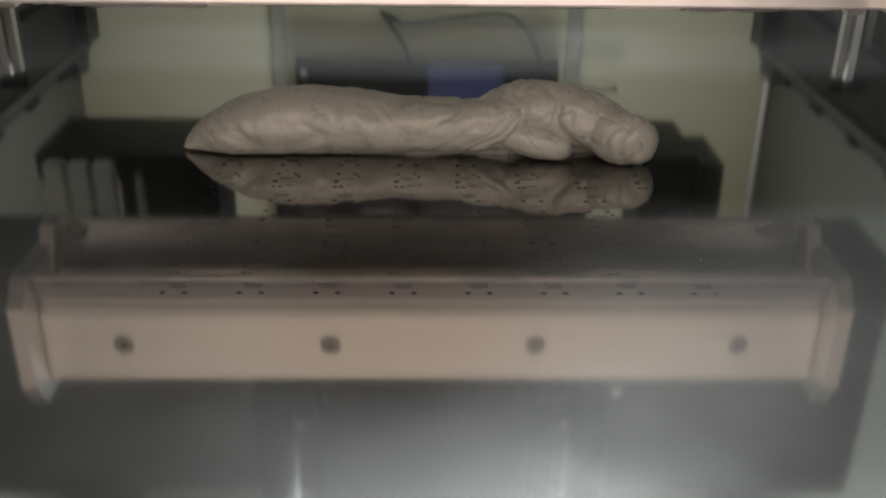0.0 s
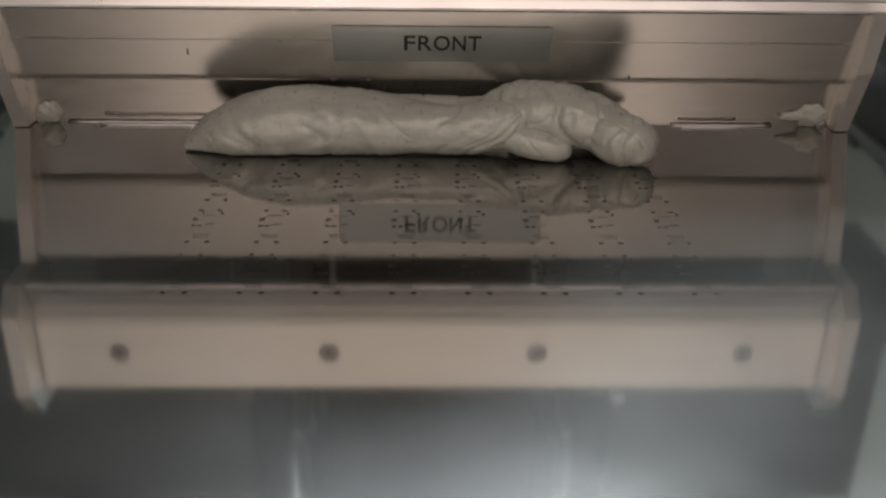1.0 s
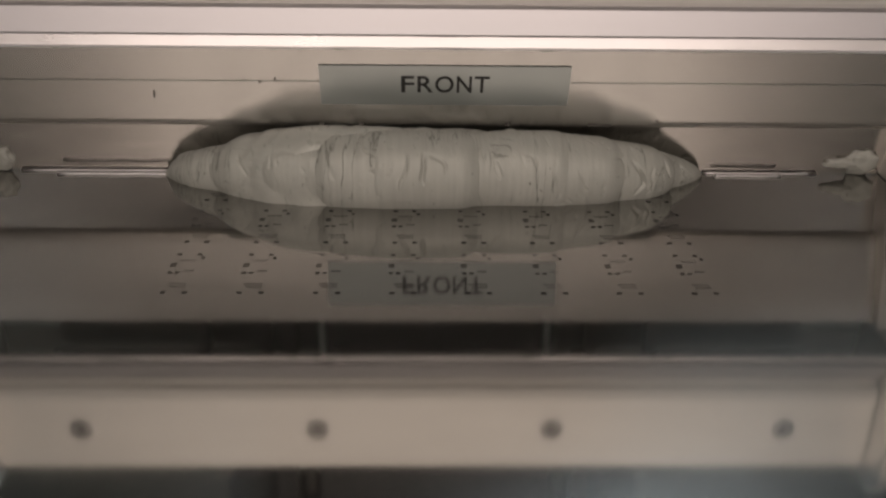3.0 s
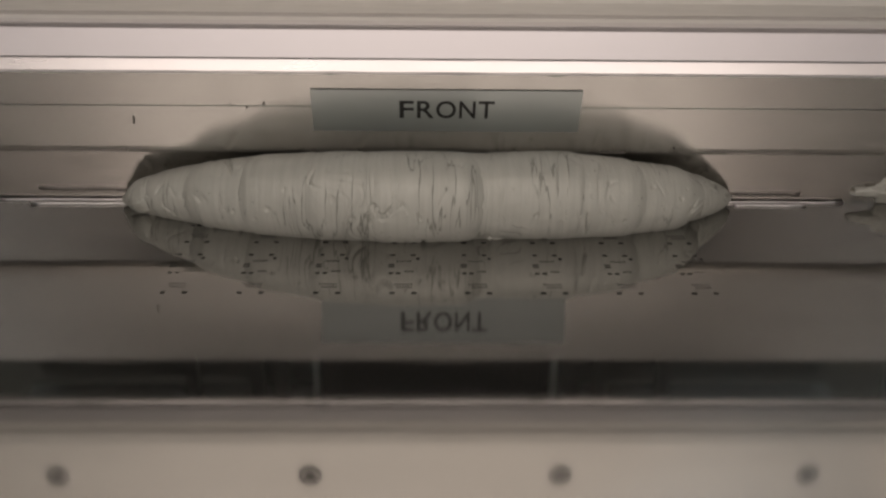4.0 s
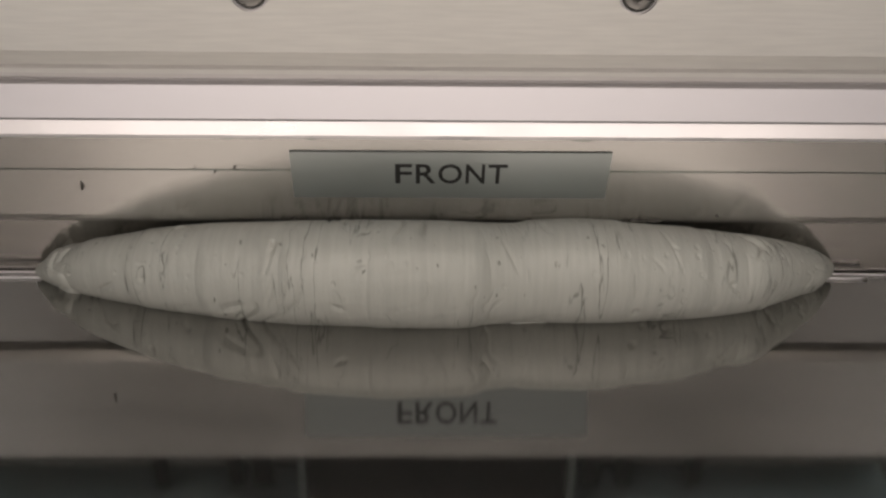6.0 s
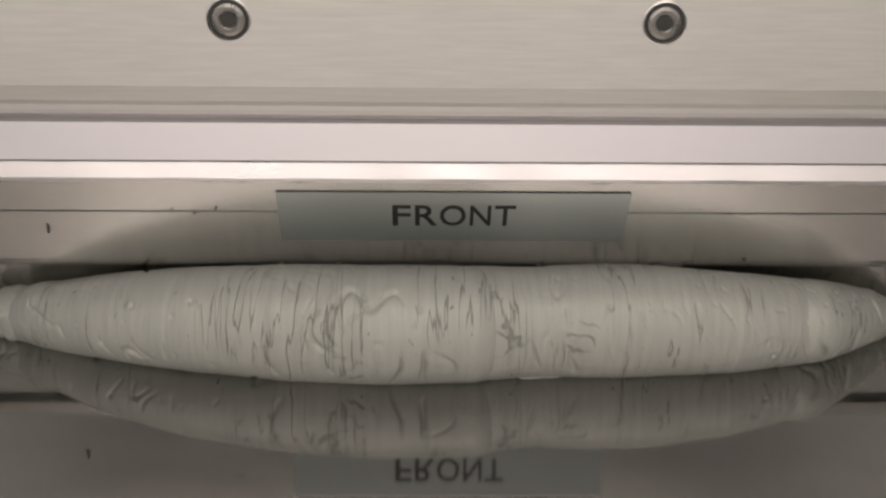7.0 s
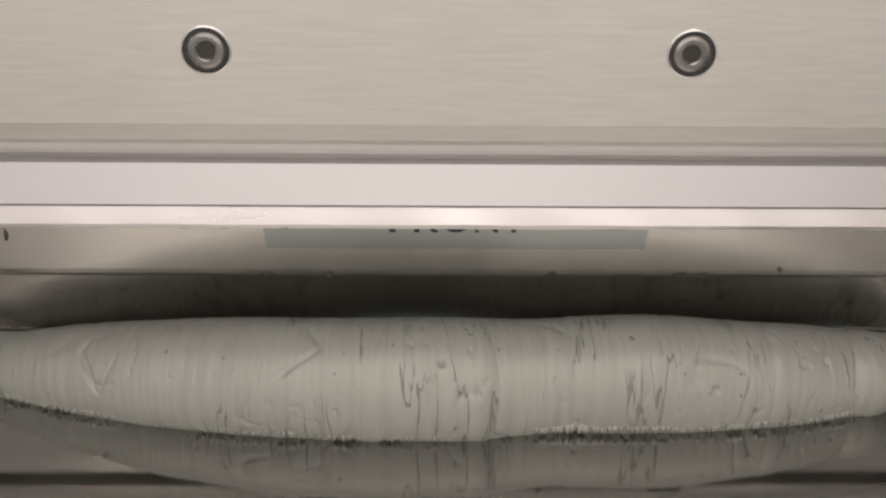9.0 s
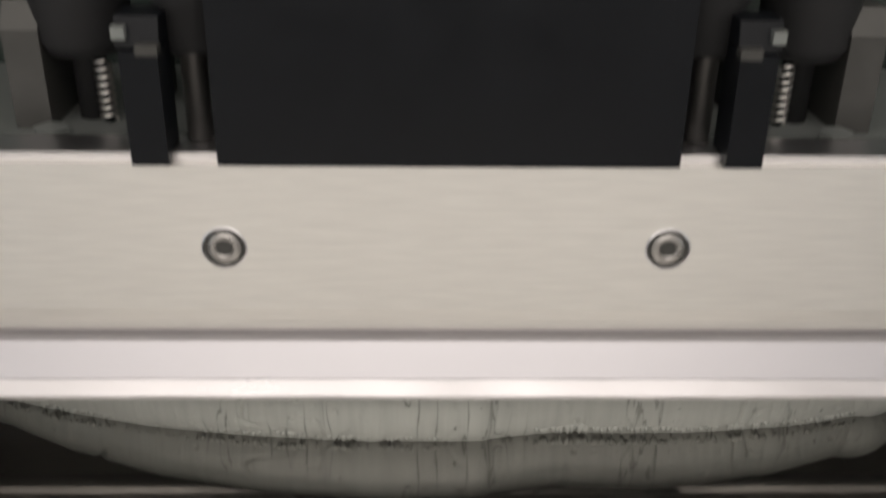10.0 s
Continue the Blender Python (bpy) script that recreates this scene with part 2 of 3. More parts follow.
def interior():
    structure("wall_back", box(LEFT, RIGHT, BACK, BACK + 0.02, -0.1, TOP), WALL, "beige-green enamelled rear panel of the machine")
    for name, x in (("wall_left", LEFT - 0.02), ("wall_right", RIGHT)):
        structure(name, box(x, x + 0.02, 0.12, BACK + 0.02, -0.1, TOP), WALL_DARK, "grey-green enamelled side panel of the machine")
        # unseen front half, added pale so the holder is lit evenly across
        structure(name + "_front", box(x, x + 0.02, FRONT, 0.1197, -0.1, TOP), REFLECTOR, "unseen side panel by the open front, made pale to reflect light")
    structure("wall_front", box(LEFT - 0.02, RIGHT + 0.02, FRONT - 0.02, FRONT, 0.38, TOP), HOOD, "front hood panel over the open front")
    # unseen panel, added to keep low reflections in the holder dark
    structure("sill_front", box(LEFT - 0.02, RIGHT + 0.02, FRONT - 0.02, FRONT, -0.1, 0.115), HOOD, "unseen dark panel added under the open front")
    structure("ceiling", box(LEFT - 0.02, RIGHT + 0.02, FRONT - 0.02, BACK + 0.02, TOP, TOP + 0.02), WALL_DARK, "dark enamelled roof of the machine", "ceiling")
    structure("floor", box(LEFT, RIGHT, FRONT, BACK, -0.1, -0.02), DARK, "dark machine bed under the stencil", "floor")
    for x in (-0.1385, 0.148):
        structure("trim", box(x - 0.007, x + 0.007, BACK - 0.004, BACK, 0.02, TOP), SEAM, "grey vertical seam strip on the rear panel", "trim")
    structure("trim", lathe([(0.0028, 0.0), (0.0028, TOP)], (0.3405, BACK - 0.012, 0), seg=12), WHITE, "white vertical corner strip at the rear panel", "trim")


def stencil():
    st = tagged(part("stencil", box(LEFT + 0.002, RIGHT - 0.002, FRONT + 0.02, 0.90, -0.02, 0.0), FOIL),
                "polished steel solder stencil with small pad openings", "stencil")
    return st


def apertures(st):
    """Units of pad openings in a regular grid; the finest pitch rows are one joined piece."""
    pads = [(.0004, .0080, .0016, .0012), (.0074, .0080, .0017, .0012), (.0090, .0053, .0011, .0016), (0, .0007, .0021, .0009), (0, -.0009, .0021, .0009),
            (0, -.0057, .0015, .0012), (.0024, -.0057, .0015, .0012), (.0007, -.0195, .0017, .0014), (.0078, -.0195, .0017, .0014)]
    fine = ([(.0019 + .0009 * k, .0033) for k in range(6)] + [(.0048 + .0008 * k, -.0043) for k in range(4)]
            + [(.0015 + .0009 * k, -.0135) for k in range(7)] + [(.0024 + .0009 * k, -.0155) for k in range(6)])
    kinds = []
    for x, y, w, l in pads:
        me = bpy.data.meshes.new("pad_opening")
        bm = box(-w / 2, w / 2, -l / 2, l / 2, -0.0002, 0.00004)
        bm.to_mesh(me)
        bm.free()
        me.materials.append(HOLE)
        kinds.append((x, y, me))
    small = bmesh.new()
    for j in range(4):
        y0 = 0.4185 - 0.0375 * j
        for i in range(8):
            x0 = 0.0020 + (i - 3.5) * 0.0247
            for x, y, me in kinds:
                ob = new("pad_opening", me)
                ob.parent = st
                ob.location = (x0 + x, y0 + y, 0)
            for x, y in fine:
                box(x0 + x - .0002, x0 + x + .0002, y0 + y - .0006, y0 + y + .0006, -0.0002, 0.00004, small)
    tagged(part("pad_row", small, HOLE, st), "rows of fine pitch openings", kind="stuff")


interior()
STENCIL = stencil()
apertures(STENCIL)


def rear_fittings():
    # side rails along the travel
    for s, x, cols in ((-1, -0.322, (-.3215, -.3135, -.3055)), (1, 0.331, (.3195, .3280, .3365))):
        rail = tagged(new("linear_rail"), "black linear guide rail along the machine's side wall", "rail", "side rails")
        rail.location = (x, 0.10, 0.04)
        a, b = sorted((0, s * 0.0145))
        part("beam", box(a, b, 0, 0.868, 0, 0.066), BLACK, rail, bevel=0.002)
        part("guide", box(*sorted((-s * 0.003, -s * 0.0002)), 0, 0.860, 0.052, 0.060), DARK, rail, "dark steel guide strip", bevel=0.0008)
        part("stop_block", box(*sorted((-s * 0.011, s * 0.0145)), 0.835, 0.866, -0.004, 0.0515), BLACK, rail, bevel=0.003)
        part("stop_plate", box(*sorted((-s * 0.008, s * 0.0145)), 0.800, 0.834, 0.0605, 0.0740), BLACK, rail, bevel=0.002)
        for k in range(7):
            d = 0.30 + 0.078 * k
            part("clip", box(*sorted((-s * 0.0045, s * 0.010)), d, d + 0.020 + 0.006 * (k % 2), 0.0663, 0.0672 + 0.0006 * (k % 3)), DARK if k % 2 else BLACK, rail, bevel=0.0008)
        bundle = tagged(new("profile_column"), "ribbed silver profile standing before the black rail", "profile", "silver profiles")
        bundle.location = (0, 0.745, 0)
        for k, c in enumerate(cols):
            part("rib", box(c - .0027, c + .0027, 0, .008 - .002 * (k % 2), 0.0005, 0.0630 + .004 * abs(k - (0 if s > 0 else 2)) / 2), WHITE if k == 1 else ALU_SATIN, bundle, bevel=0.001)
        part("foot", box(min(cols) - .003, max(cols) + .003, .0085, .013, 0.0005, 0.078), BLACK, bundle, "black backing bar", bevel=0.001)
    # rear cross beam
    beam = tagged(new("cross_beam"), "black metal cross beam on two posts at the rear", "beam")
    beam.location = (0, 0.672, 0.10)
    part("beam", box(-0.274, 0.1975, 0, 0.080, 0, 0.020), BLACK, beam, bevel=0.003)
    part("post", box(-0.2170, -0.147, 0.001, 0.06, 0.0205, 0.16), BLACK, beam, bevel=0.002)
    part("post", box(0.160, 0.1975, 0.001, 0.06, 0.0205, 0.16), BLACK, beam, bevel=0.002)
    part("end_block", box(0.1980, 0.2140, -0.012, 0.050, 0.002, 0.10), BLACK, beam, bevel=0.004)
    for k in range(3):
        part("rib", box(-0.2655 + 0.0172 * k, -0.2530 + 0.0172 * k, -0.012, -0.0005, 0.004, 0.13), ALU, beam, "ribbed silver profile", bevel=0.002)
    for x in (-.24, -.165, .19):
        part("screw", lathe([(.004, -.0008), (.0045, -.0003)], (x, .05, 0), "z", 12), DARK, beam)
    part("bracket", box(-.203, -.199, -.010, -.0005, .014, .050), ALU_SATIN, beam, "small steel bracket", bevel=0.001)
    # control box on the rear panel with hanging cables
    ctl = tagged(new("control_box"), "black control box with a blue panel on the rear wall", "control box")
    ctl.location = (0.0, BACK, 0.1124)
    part("housing", box(-0.1234, 0.1332, -0.015, 0.0, 0.0, 0.135), BLACK, ctl, bevel=0.002)
    part("base", box(-0.151, 0.1714, -0.015, 0.0, 0.1355, 0.21), BLACK, ctl, bevel=0.002)
    part("panel", box(0.006, 0.078, -0.017, -0.0155, 0.002, 0.05), BLUE, ctl, "dull blue plastic panel")
    part("screw", lathe([(.0030, -.0175), (.0042, -.0150)], (-0.1156, 0, 0.0105), "y", 12), ALU_SATIN, ctl)
    for a, b in ((-.1240, -.1010), (-.0628, -.0158), (.0049, .0904), (.1058, .140)):
        part("connector", box(a, b, -0.018, -0.0155, 0.1635, 0.1675), WHITE, ctl, "white connector strip")
    for a, b in ((-.098, -.066), (-.013, .002), (.093, .103)):
        part("plug", box(a, b, -0.021, -0.0155, 0.1600, 0.1720), MATTE, ctl, "black plug", bevel=0.001)
    loops = [((-.0113, 0.002), (-.018, -.016), (-.026, -.029), (-.036, -.044), (-.040, -.050)), ((-.039, -.047), (-.030, -.041), (-.015, -.0372), (.008, -.0395), (.028, -.0425), (.071, -.0475), (.090, -.042), (.103, -.027), (.111, -.010), (.114, .002)),
             ((-.039, -.047), (-.028, -.043), (-.022, -.038)), ((.1450, .028), (.163, .0250), (.176, .0285), (.189, .0260), (.192, .030))]
    for pts in loops:
        fine = []
        for i in range(len(pts) - 1):
            for k in range(6):
                f = k / 6
                p0, p1, p2, p3 = (Vector(pts[max(0, min(len(pts) - 1, i + o))]) for o in (-1, 0, 1, 2))
                fine.append(0.5 * (2 * p1 + (p2 - p0) * f + (2 * p0 - 5 * p1 + 4 * p2 - p3) * f * f + (3 * p1 - p0 - 3 * p2 + p3) * f ** 3))
        fine.append(Vector(pts[-1]))
        part("cable", tube([(p.x, -0.012, p.y) for p in fine], 0.0019), CABLE, ctl, smooth=True)


rear_fittings()

# ---------------------------------------------------------------- squeegee head
# its own space: y from the plate's front face, z from the stencil
XC = 0.0057      # middle of the plate
XL = 0.188       # half length of the plate


def head_unit():
    head = tagged(new("squeegee_head"), "aluminium squeegee head with a bolted front plate", "squeegee head")
    part("front_plate", extrude_x([(0, .1218), (0, .0864), (.0011, .0824), (.0026, .0817), (.0036, .0806), (.0036, .0794), (.014, .0794), (.014, .1218)], XC - XL, XC + XL),
         ALU, head, "brushed aluminium front plate", bevel=0.0003)
    part("clamp_bar", extrude_x([(.0030, .0776), (.0012, .0770), (-.0026, .0689), (-.0020, .0683), (.0004, .0683), (.0055, .0776)], XC - XL, XC + XL),
         STRIP, head, "bright satin aluminium clamp bar", bevel=0.0003)
    part("seam_bar", box(XC - XL, XC + XL, .0057, .0098, .0740, .0792), ALU_SATIN, head, "recessed bar between plate and clamp bar", bevel=0.0003)
    part("lip", extrude_x([(-.0016, .0680), (-.0036, .0646), (-.0036, .0637), (-.0014, .0637), (.0006, .0680)], XC - XL, XC + XL, 120, 0.00010),
         LIP, head, "bright lower lip with paste crumbs")
    for k in (-1.5, -0.5, 0.5, 1.5):
        c = (XC + 0.1 * k, 0, 0.1022)
        screw = part("screw", lathe([(.0001, .0006), (.0016, .0006), (.0019, -.0003), (.0022, -.0006), (.0030, -.0006), (.0037, -.0003), (.0040, .0002), (.0041, .0026)], c, "y", 28), SCREW, head,
                     "recessed steel socket screw")
        part("recess", lathe([(.0041, -.00012), (.0045, -.00012), (.0046, .0001)], c, "y", 28), DARK, screw)
        part("recess_rim", lathe([(.0047, -.00005), (.0048, -.00025), (.0052, -.00005)], c, "y", 28), ALU_BRIGHT, screw)
        part("socket", lathe([(.0001, .0004), (.0013, .0004), (.0014, .0006)], c, "y", 6), SOCKET, screw, "dark hex socket")
    rng = random.Random(21)
    for x in [-.172, -.128, -.122, -.119, -.052, -.047, -.043, -.030, .012, .043, .0445, .088, .095, .101, .149, .152, .171]:
        crumb = bmesh.new()
        bmesh.ops.create_icosphere(crumb, subdivisions=2, radius=1.0)
        sx, sz = rng.uniform(.0008, .0026), rng.uniform(.0003, .0006)
        for v in crumb.verts:
            v.co = Vector((x + v.co.x * sx, -.0030 + v.co.y * .0008, .0637 + v.co.z * sz)) + Vector((0, 0, .0003 * noise.noise(v.co * 2 + Vector((x * 90, 0, 0)))))
        part("crumb", crumb, PASTE, head, "grey paste crumb", smooth=True)
    for s in (-1, 1):
        a, b = sorted((XC + s * (XL + 0.0005), XC + s * (XL + 0.0080)))
        part("end_bracket", extrude_x([(-.016, .074), (-.016, .117), (-.008, .1300), (.03, .1300), (.03, .062), (-.006, .062)], a, b),
             ALU_SATIN, head, "aluminium end bracket", bevel=0.0008)
    part("carrier_block", box(-.044, .056, -.0005, .07, .1222, .26), BLACK, head, "black carrier block", bevel=0.001)
    part("base_plate", box(XC - XL, XC + XL, .0145, .08, .112, .1215), GREY, head, "grey base plate", bevel=0.0005)
    part("top_ledge", box(XC - XL, XC + XL, .003, .0140, .1219, .1238), ALU_BRIGHT, head, "bright top ledge", bevel=0.0004)
    for s, xb, xr in ((-1, -.0582, -.0498), (1, .0698, .0622)):
        part("guide_bar", box(xb - .004, xb + .004, -.0008, .010, .1222, .1470), BLACK, head, bevel=0.0006)
        part("bar_cap", extrude_x([(.001, .1474), (.003, .1535), (.012, .1535), (.012, .1474)], xb - .004 - .001 * (s < 0), xb + .004 + .001 * (s > 0)), BLACK, head, "black bar cap", bevel=0.0008)
        # highlight on the black cap's outer corner, put on as a grey block
        part("cap_highlight", box(*sorted((xb + s * .0052, xb + s * .0024)), .0, .004, .1492, .1518), GREY, head, "grey block standing in for the highlight on the cap's corner", bevel=0.0005)
        part("cap_step", box(*sorted((xb - s * .0042, xb + s * .0004)), -.0012, .002, .1462, .1484), DARK, head, "dark grey step", bevel=0.0006)
        part("rod", lathe([(.0029, .1240), (.0029, .20)], (xr, .012, 0), "z", 16), ROD, head, "steel guide rod", smooth=True)
        part("bushing", lathe([(.0055, .1425), (.0078, .145), (.0078, .153), (.0098, .156), (.0098, .23)], (xr, .016, 0), "z", 20), MATTE, head, smooth=True)
        xs = xb + s * .0172
        turns = [(xs + .0019 * cos(a), .03 + .0019 * sin(a), .1220 + .00030 * a) for a in [0.5 * i for i in range(100)]]
        part("spring", tube(turns, .00042, 5), ALU_SATIN, head, "steel compression spring", smooth=True)
        part("spring_pin", lathe([(.0011, .1216), (.0011, .140)], (xs, .03, 0), "z", 10), BLACK, head, smooth=True)
        xc = xs + s * .0068
        part("cylinder", lathe([(.0034, .1216), (.0034, .1365), (.0085, .1380), (.0115, .1420), (.0115, .24)], (xc - s * .002, .034, 0), "z", 22), MATTE, head, smooth=True)
        part("spring_block", extrude_x([(.024, .1216), (.024, .1450), (.028, .1510), (.05, .1510), (.05, .1216)], xc + s * .0092 - .0042, xc + s * .0092 + .0042), DARK, head, bevel=0.001)
        part("spring_seat", extrude_x([(.038, .1216), (.038, .1340), (.041, .1375), (.056, .1375), (.056, .1216)], xs - s * .0065 - .0040, xs - s * .0065 + .0040), DARK, head, bevel=0.001)
        part("nut", lathe([(.004, .1216), (.004, .1235)], (xc + s * .004, .020, 0), "z", 6), GREY, head)
    part("gantry", extrude_x([(.092, .106), (.092, .27), (.16, .27), (.16, .106)], -.275, .275), GANTRY, head, "dark grey-green gantry beam", bevel=0.004)
    part("motor_housing", box(-.0440, .0560, .050, .0915, .0760, .1115), BLACK, head, "black motor housing", bevel=0.001)
    part("skirt", box(XC - .186, XC + .186, .0850, .0900, .0745, .1110), GANTRY, head, "dark rear skirt", bevel=0.0008)
    for x in (-.0462, .0585):
        part("post", box(x - .0013, x + .0013, .0505, .0535, .0620, .1115), ALU_SATIN, head, "pale upright post", bevel=0.0003)
    for x, w in ((-.0640, .004), (-.0750, .003), (.0690, .0035), (.0830, .003), (-.105, .003), (.112, .003)):
        part("standoff", box(x - w, x + w, .066, .072, .0840, .1115), DARK, head, "grey standoff", bevel=0.0006)
    return head


TILT = radians(70.5)
RUN = 1 / math.tan(TILT)


def face_y(z, out=0.0):
    """The holder's front face leans towards the travel."""
    return 0.0280 - (z - 0.0267) * RUN - out


def blade_unit(head):
    upper = [(face_y(.0447), .0447), (face_y(.0585), .0585), (face_y(.0585) + .011, .0600), (face_y(.0447) + .012, .0470)]
    hold = part("blade_holder", extrude_x(upper, XC - XL, XC + XL), HOLD, head, "leaning brushed aluminium blade holder", bevel=0.0003)
    lower = [(face_y(.0447) - .0003, .0444), (face_y(.0270) - .0003, .0270), (face_y(.0254) - .0001, .0254), (face_y(.0240) + .0007, .0240), (face_y(.0240) + .0045, .0237), (face_y(.0444) + .0045, .0444)]
    part("clamp_strip", extrude_x(lower, XC - XL, XC + XL), HOLD, hold, "brushed aluminium clamp strip", bevel=0.0003)
    by = lambda z: 0.0410 - z * 0.27
    part("blade", extrude_x([(by(0.0002) - .0003, .0002), (by(.040), .040), (by(.040) + .0006, .040), (by(0.0002) + .0003, .0002)], XC - XL, XC + XL), STEEL, hold,
         "thin spring steel blade")
    lab = extrude_x([(face_y(.0344, .0002), .0344), (face_y(.0515, .0002), .0515), (face_y(.0515, .00055), .0515), (face_y(.0344, .00055), .0344)], -.0392, .0565)
    part("label", lab, LABEL, hold, "grey tape label reading FRONT")
    # letters in grotesque proportions: left and right of each in thousandths of the size
    place = Matrix.Translation((0.0088, face_y(.0436, .00062), .0436)) @ Matrix.Rotation(pi - TILT, 4, "X")
    unit = 0.0338 / 3340
    for ch, left, right in (("F", 86, 583), ("R", 699, 1295), ("O", 1372, 2072), ("N", 2187, 2757), ("T", 2854, 3426)):
        cu = bpy.data.curves.new("letter", "FONT")
        cu.body, cu.size, cu.extrude, cu.offset = ch, 0.0112, 0.00005, 0.00012
        tmp = bpy.data.objects.new("letter", cu)
        me = bpy.data.meshes.new_from_object(tmp)
        bpy.data.objects.remove(tmp)
        xs, ys = [v.co.x for v in me.vertices], [v.co.y for v in me.vertices]
        sx, sy = (right - left) * unit / (max(xs) - min(xs)), 0.0076 / (max(ys) - min(ys))
        me.transform(Matrix.Translation(((left - 86) * unit - 0.0169, -0.0038, 0)) @ Matrix.Diagonal((sx, sy, 1, 1)) @ Matrix.Translation((-min(xs), -min(ys), 0)))
        me.materials.clear()
        me.materials.append(INK)
        letter = new("letter", me)
        letter.parent = hold
        letter.matrix_local = place
    rng = random.Random(8)
    for x, z, w, h in ((-.1030, .0392, .0012, .0040), (-.056, .0455, .0010, .0006), (-.068, .0452, .0008, .0005), (.093, .0272, .0020, .0005), (-.062, .0440, .0014, .0004)):
        y = face_y(z, .0004)
        pts = [(x + w * .25 * noise.noise((k, x * 99, 1)), y, z + h * (k / 5 - .5)) for k in range(6)]
        part("paste_speck", tube(pts, w * .35, 6), PASTE_DRY, hold, "dried grey paste speck", smooth=True)
    # reflection where blade meets stencil, added as thin bright tubes
    for x0, x1, dy in ((-.166, -.098, 0), (-.150, -.10, .004), (.118, .166, 0), (.122, .150, .003)):
        pts = [(x0 + (x1 - x0) * k / 12, .0395 - dy + .0008 * noise.noise((x0 * 50 + k * .5, 0, 0)), .0004) for k in range(13)]
        part("contact_glint", tube(pts, .0005, 6), ALU_BRIGHT, hold, "bright streak standing in for the reflection along the blade's contact", smooth=True)
    for x in (-.040, -.024, .034, .0685, .0735):
        bm = bmesh.new()
        bmesh.ops.create_icosphere(bm, subdivisions=3, radius=1.0)
        lx, lz = rng.uniform(.0010, .0030), rng.uniform(.0003, .0007)
        for v in bm.verts:
            n = v.co.copy()
            q = 1 + 0.5 * noise.noise(n * 2.1 + Vector((x * 300, 0, 0)))
            v.co = Vector((x + n.x * lx * q, face_y(.0252) + .0002 + n.y * .0010 * q, .0250 + n.z * lz * q))
        part("paste_scrap", bm, PASTE_DRY, hold, "torn scrap of paste on the holder's edge", smooth=True)
    for k, (x, lx, lz) in enumerate(((XC - .179, .0060, .0052), (XC + .178, .0070, .0062), (XC + .170, .0075, .0026))):
        bm = bmesh.new()
        bmesh.ops.create_uvsphere(bm, u_segments=40, v_segments=28, radius=1.0)
        for v in bm.verts:
            n = v.co.copy()
            q = 1 + 0.32 * noise.noise(n * 1.9 + Vector((k * 5, 0, 0))) + 0.08 * noise.noise(n * 5)
            z = max(0.0003, .0055 + n.z * lz * q)
            v.co = Vector((x + n.x * lx * q, by(z) - .0004 + n.y * .0028 * q, z))
        part("paste_residue", bm, PASTE, hold, "lump of paste stuck to the blade", smooth=True)
    for s in (-1, 1):
        a, b = sorted((XC + s * (XL - 0.001), XC + s * (XL + 0.006)))
        part("end_dam", extrude_x([(.012, .060), (.0185, .032), (.027, .012), (.032, .0005), (.046, .0005), (.040, .060)], a, b), ALU_SATIN, hold,
             "pale end dam", bevel=0.0015)
    return hold


HEAD = head_unit()
HOLDER = blade_unit(HEAD)

# ---------------------------------------------------------------- solder paste roll


R_LEFT, R_RIGHT = 0.140, 0.157


def radius_at(x):
    """The finished roll's radius along its length."""
    u = abs(x / (R_LEFT if x < 0 else R_RIGHT))
    return 0.0168 * max(0.0, 1 - u ** (2.2 if x < 0 else 2.9)) ** 0.56 * (1 - 0.05 * math.exp(-((x - 0.030) / 0.016) ** 2))


def relief(x, a):
    """Circumferential streaks, cracks and lumps; x along the roll, a round it."""
    c, d = cos(a), sin(a)
    p = Vector((x * 60, 1.4 * c, 1.4 * d))
    warp = noise.noise(p * 0.7)
    streak = noise.noise((x * 260 + 2.0 * warp, c * 0.5, d * 0.5)) + 0.8 * noise.noise((x * 800 + 3 * warp, c * 0.7, d * 0.7))
    crack = abs(noise.noise((x * 110 + 3 + 1.5 * warp, 0.55 * c, 0.55 * d)))
    gate = max(0.0, noise.noise((x * 55 + 7, 1.5 * c, 1.5 * d + 4)) - 0.08)
    swirl = abs(noise.noise((x * 90 + 0.5 * c, 0.5 * d, 11)))
    gate2 = max(0.0, noise.noise((x * 45 + 17, 1.3 * c, 1.3 * d)) - 0.18)
    pit = max(0.0, noise.noise((x * 420, 6.5 * c, 6.5 * d + 9)) - 0.58)
    return (0.00010 * streak + 0.0005 * noise.noise(p * 0.6) - 0.0030 * gate * max(0, 0.05 - crack) / 0.05
            - 0.0032 * gate2 * max(0, 0.045 - swirl) / 0.045 - 0.0045 * pit)


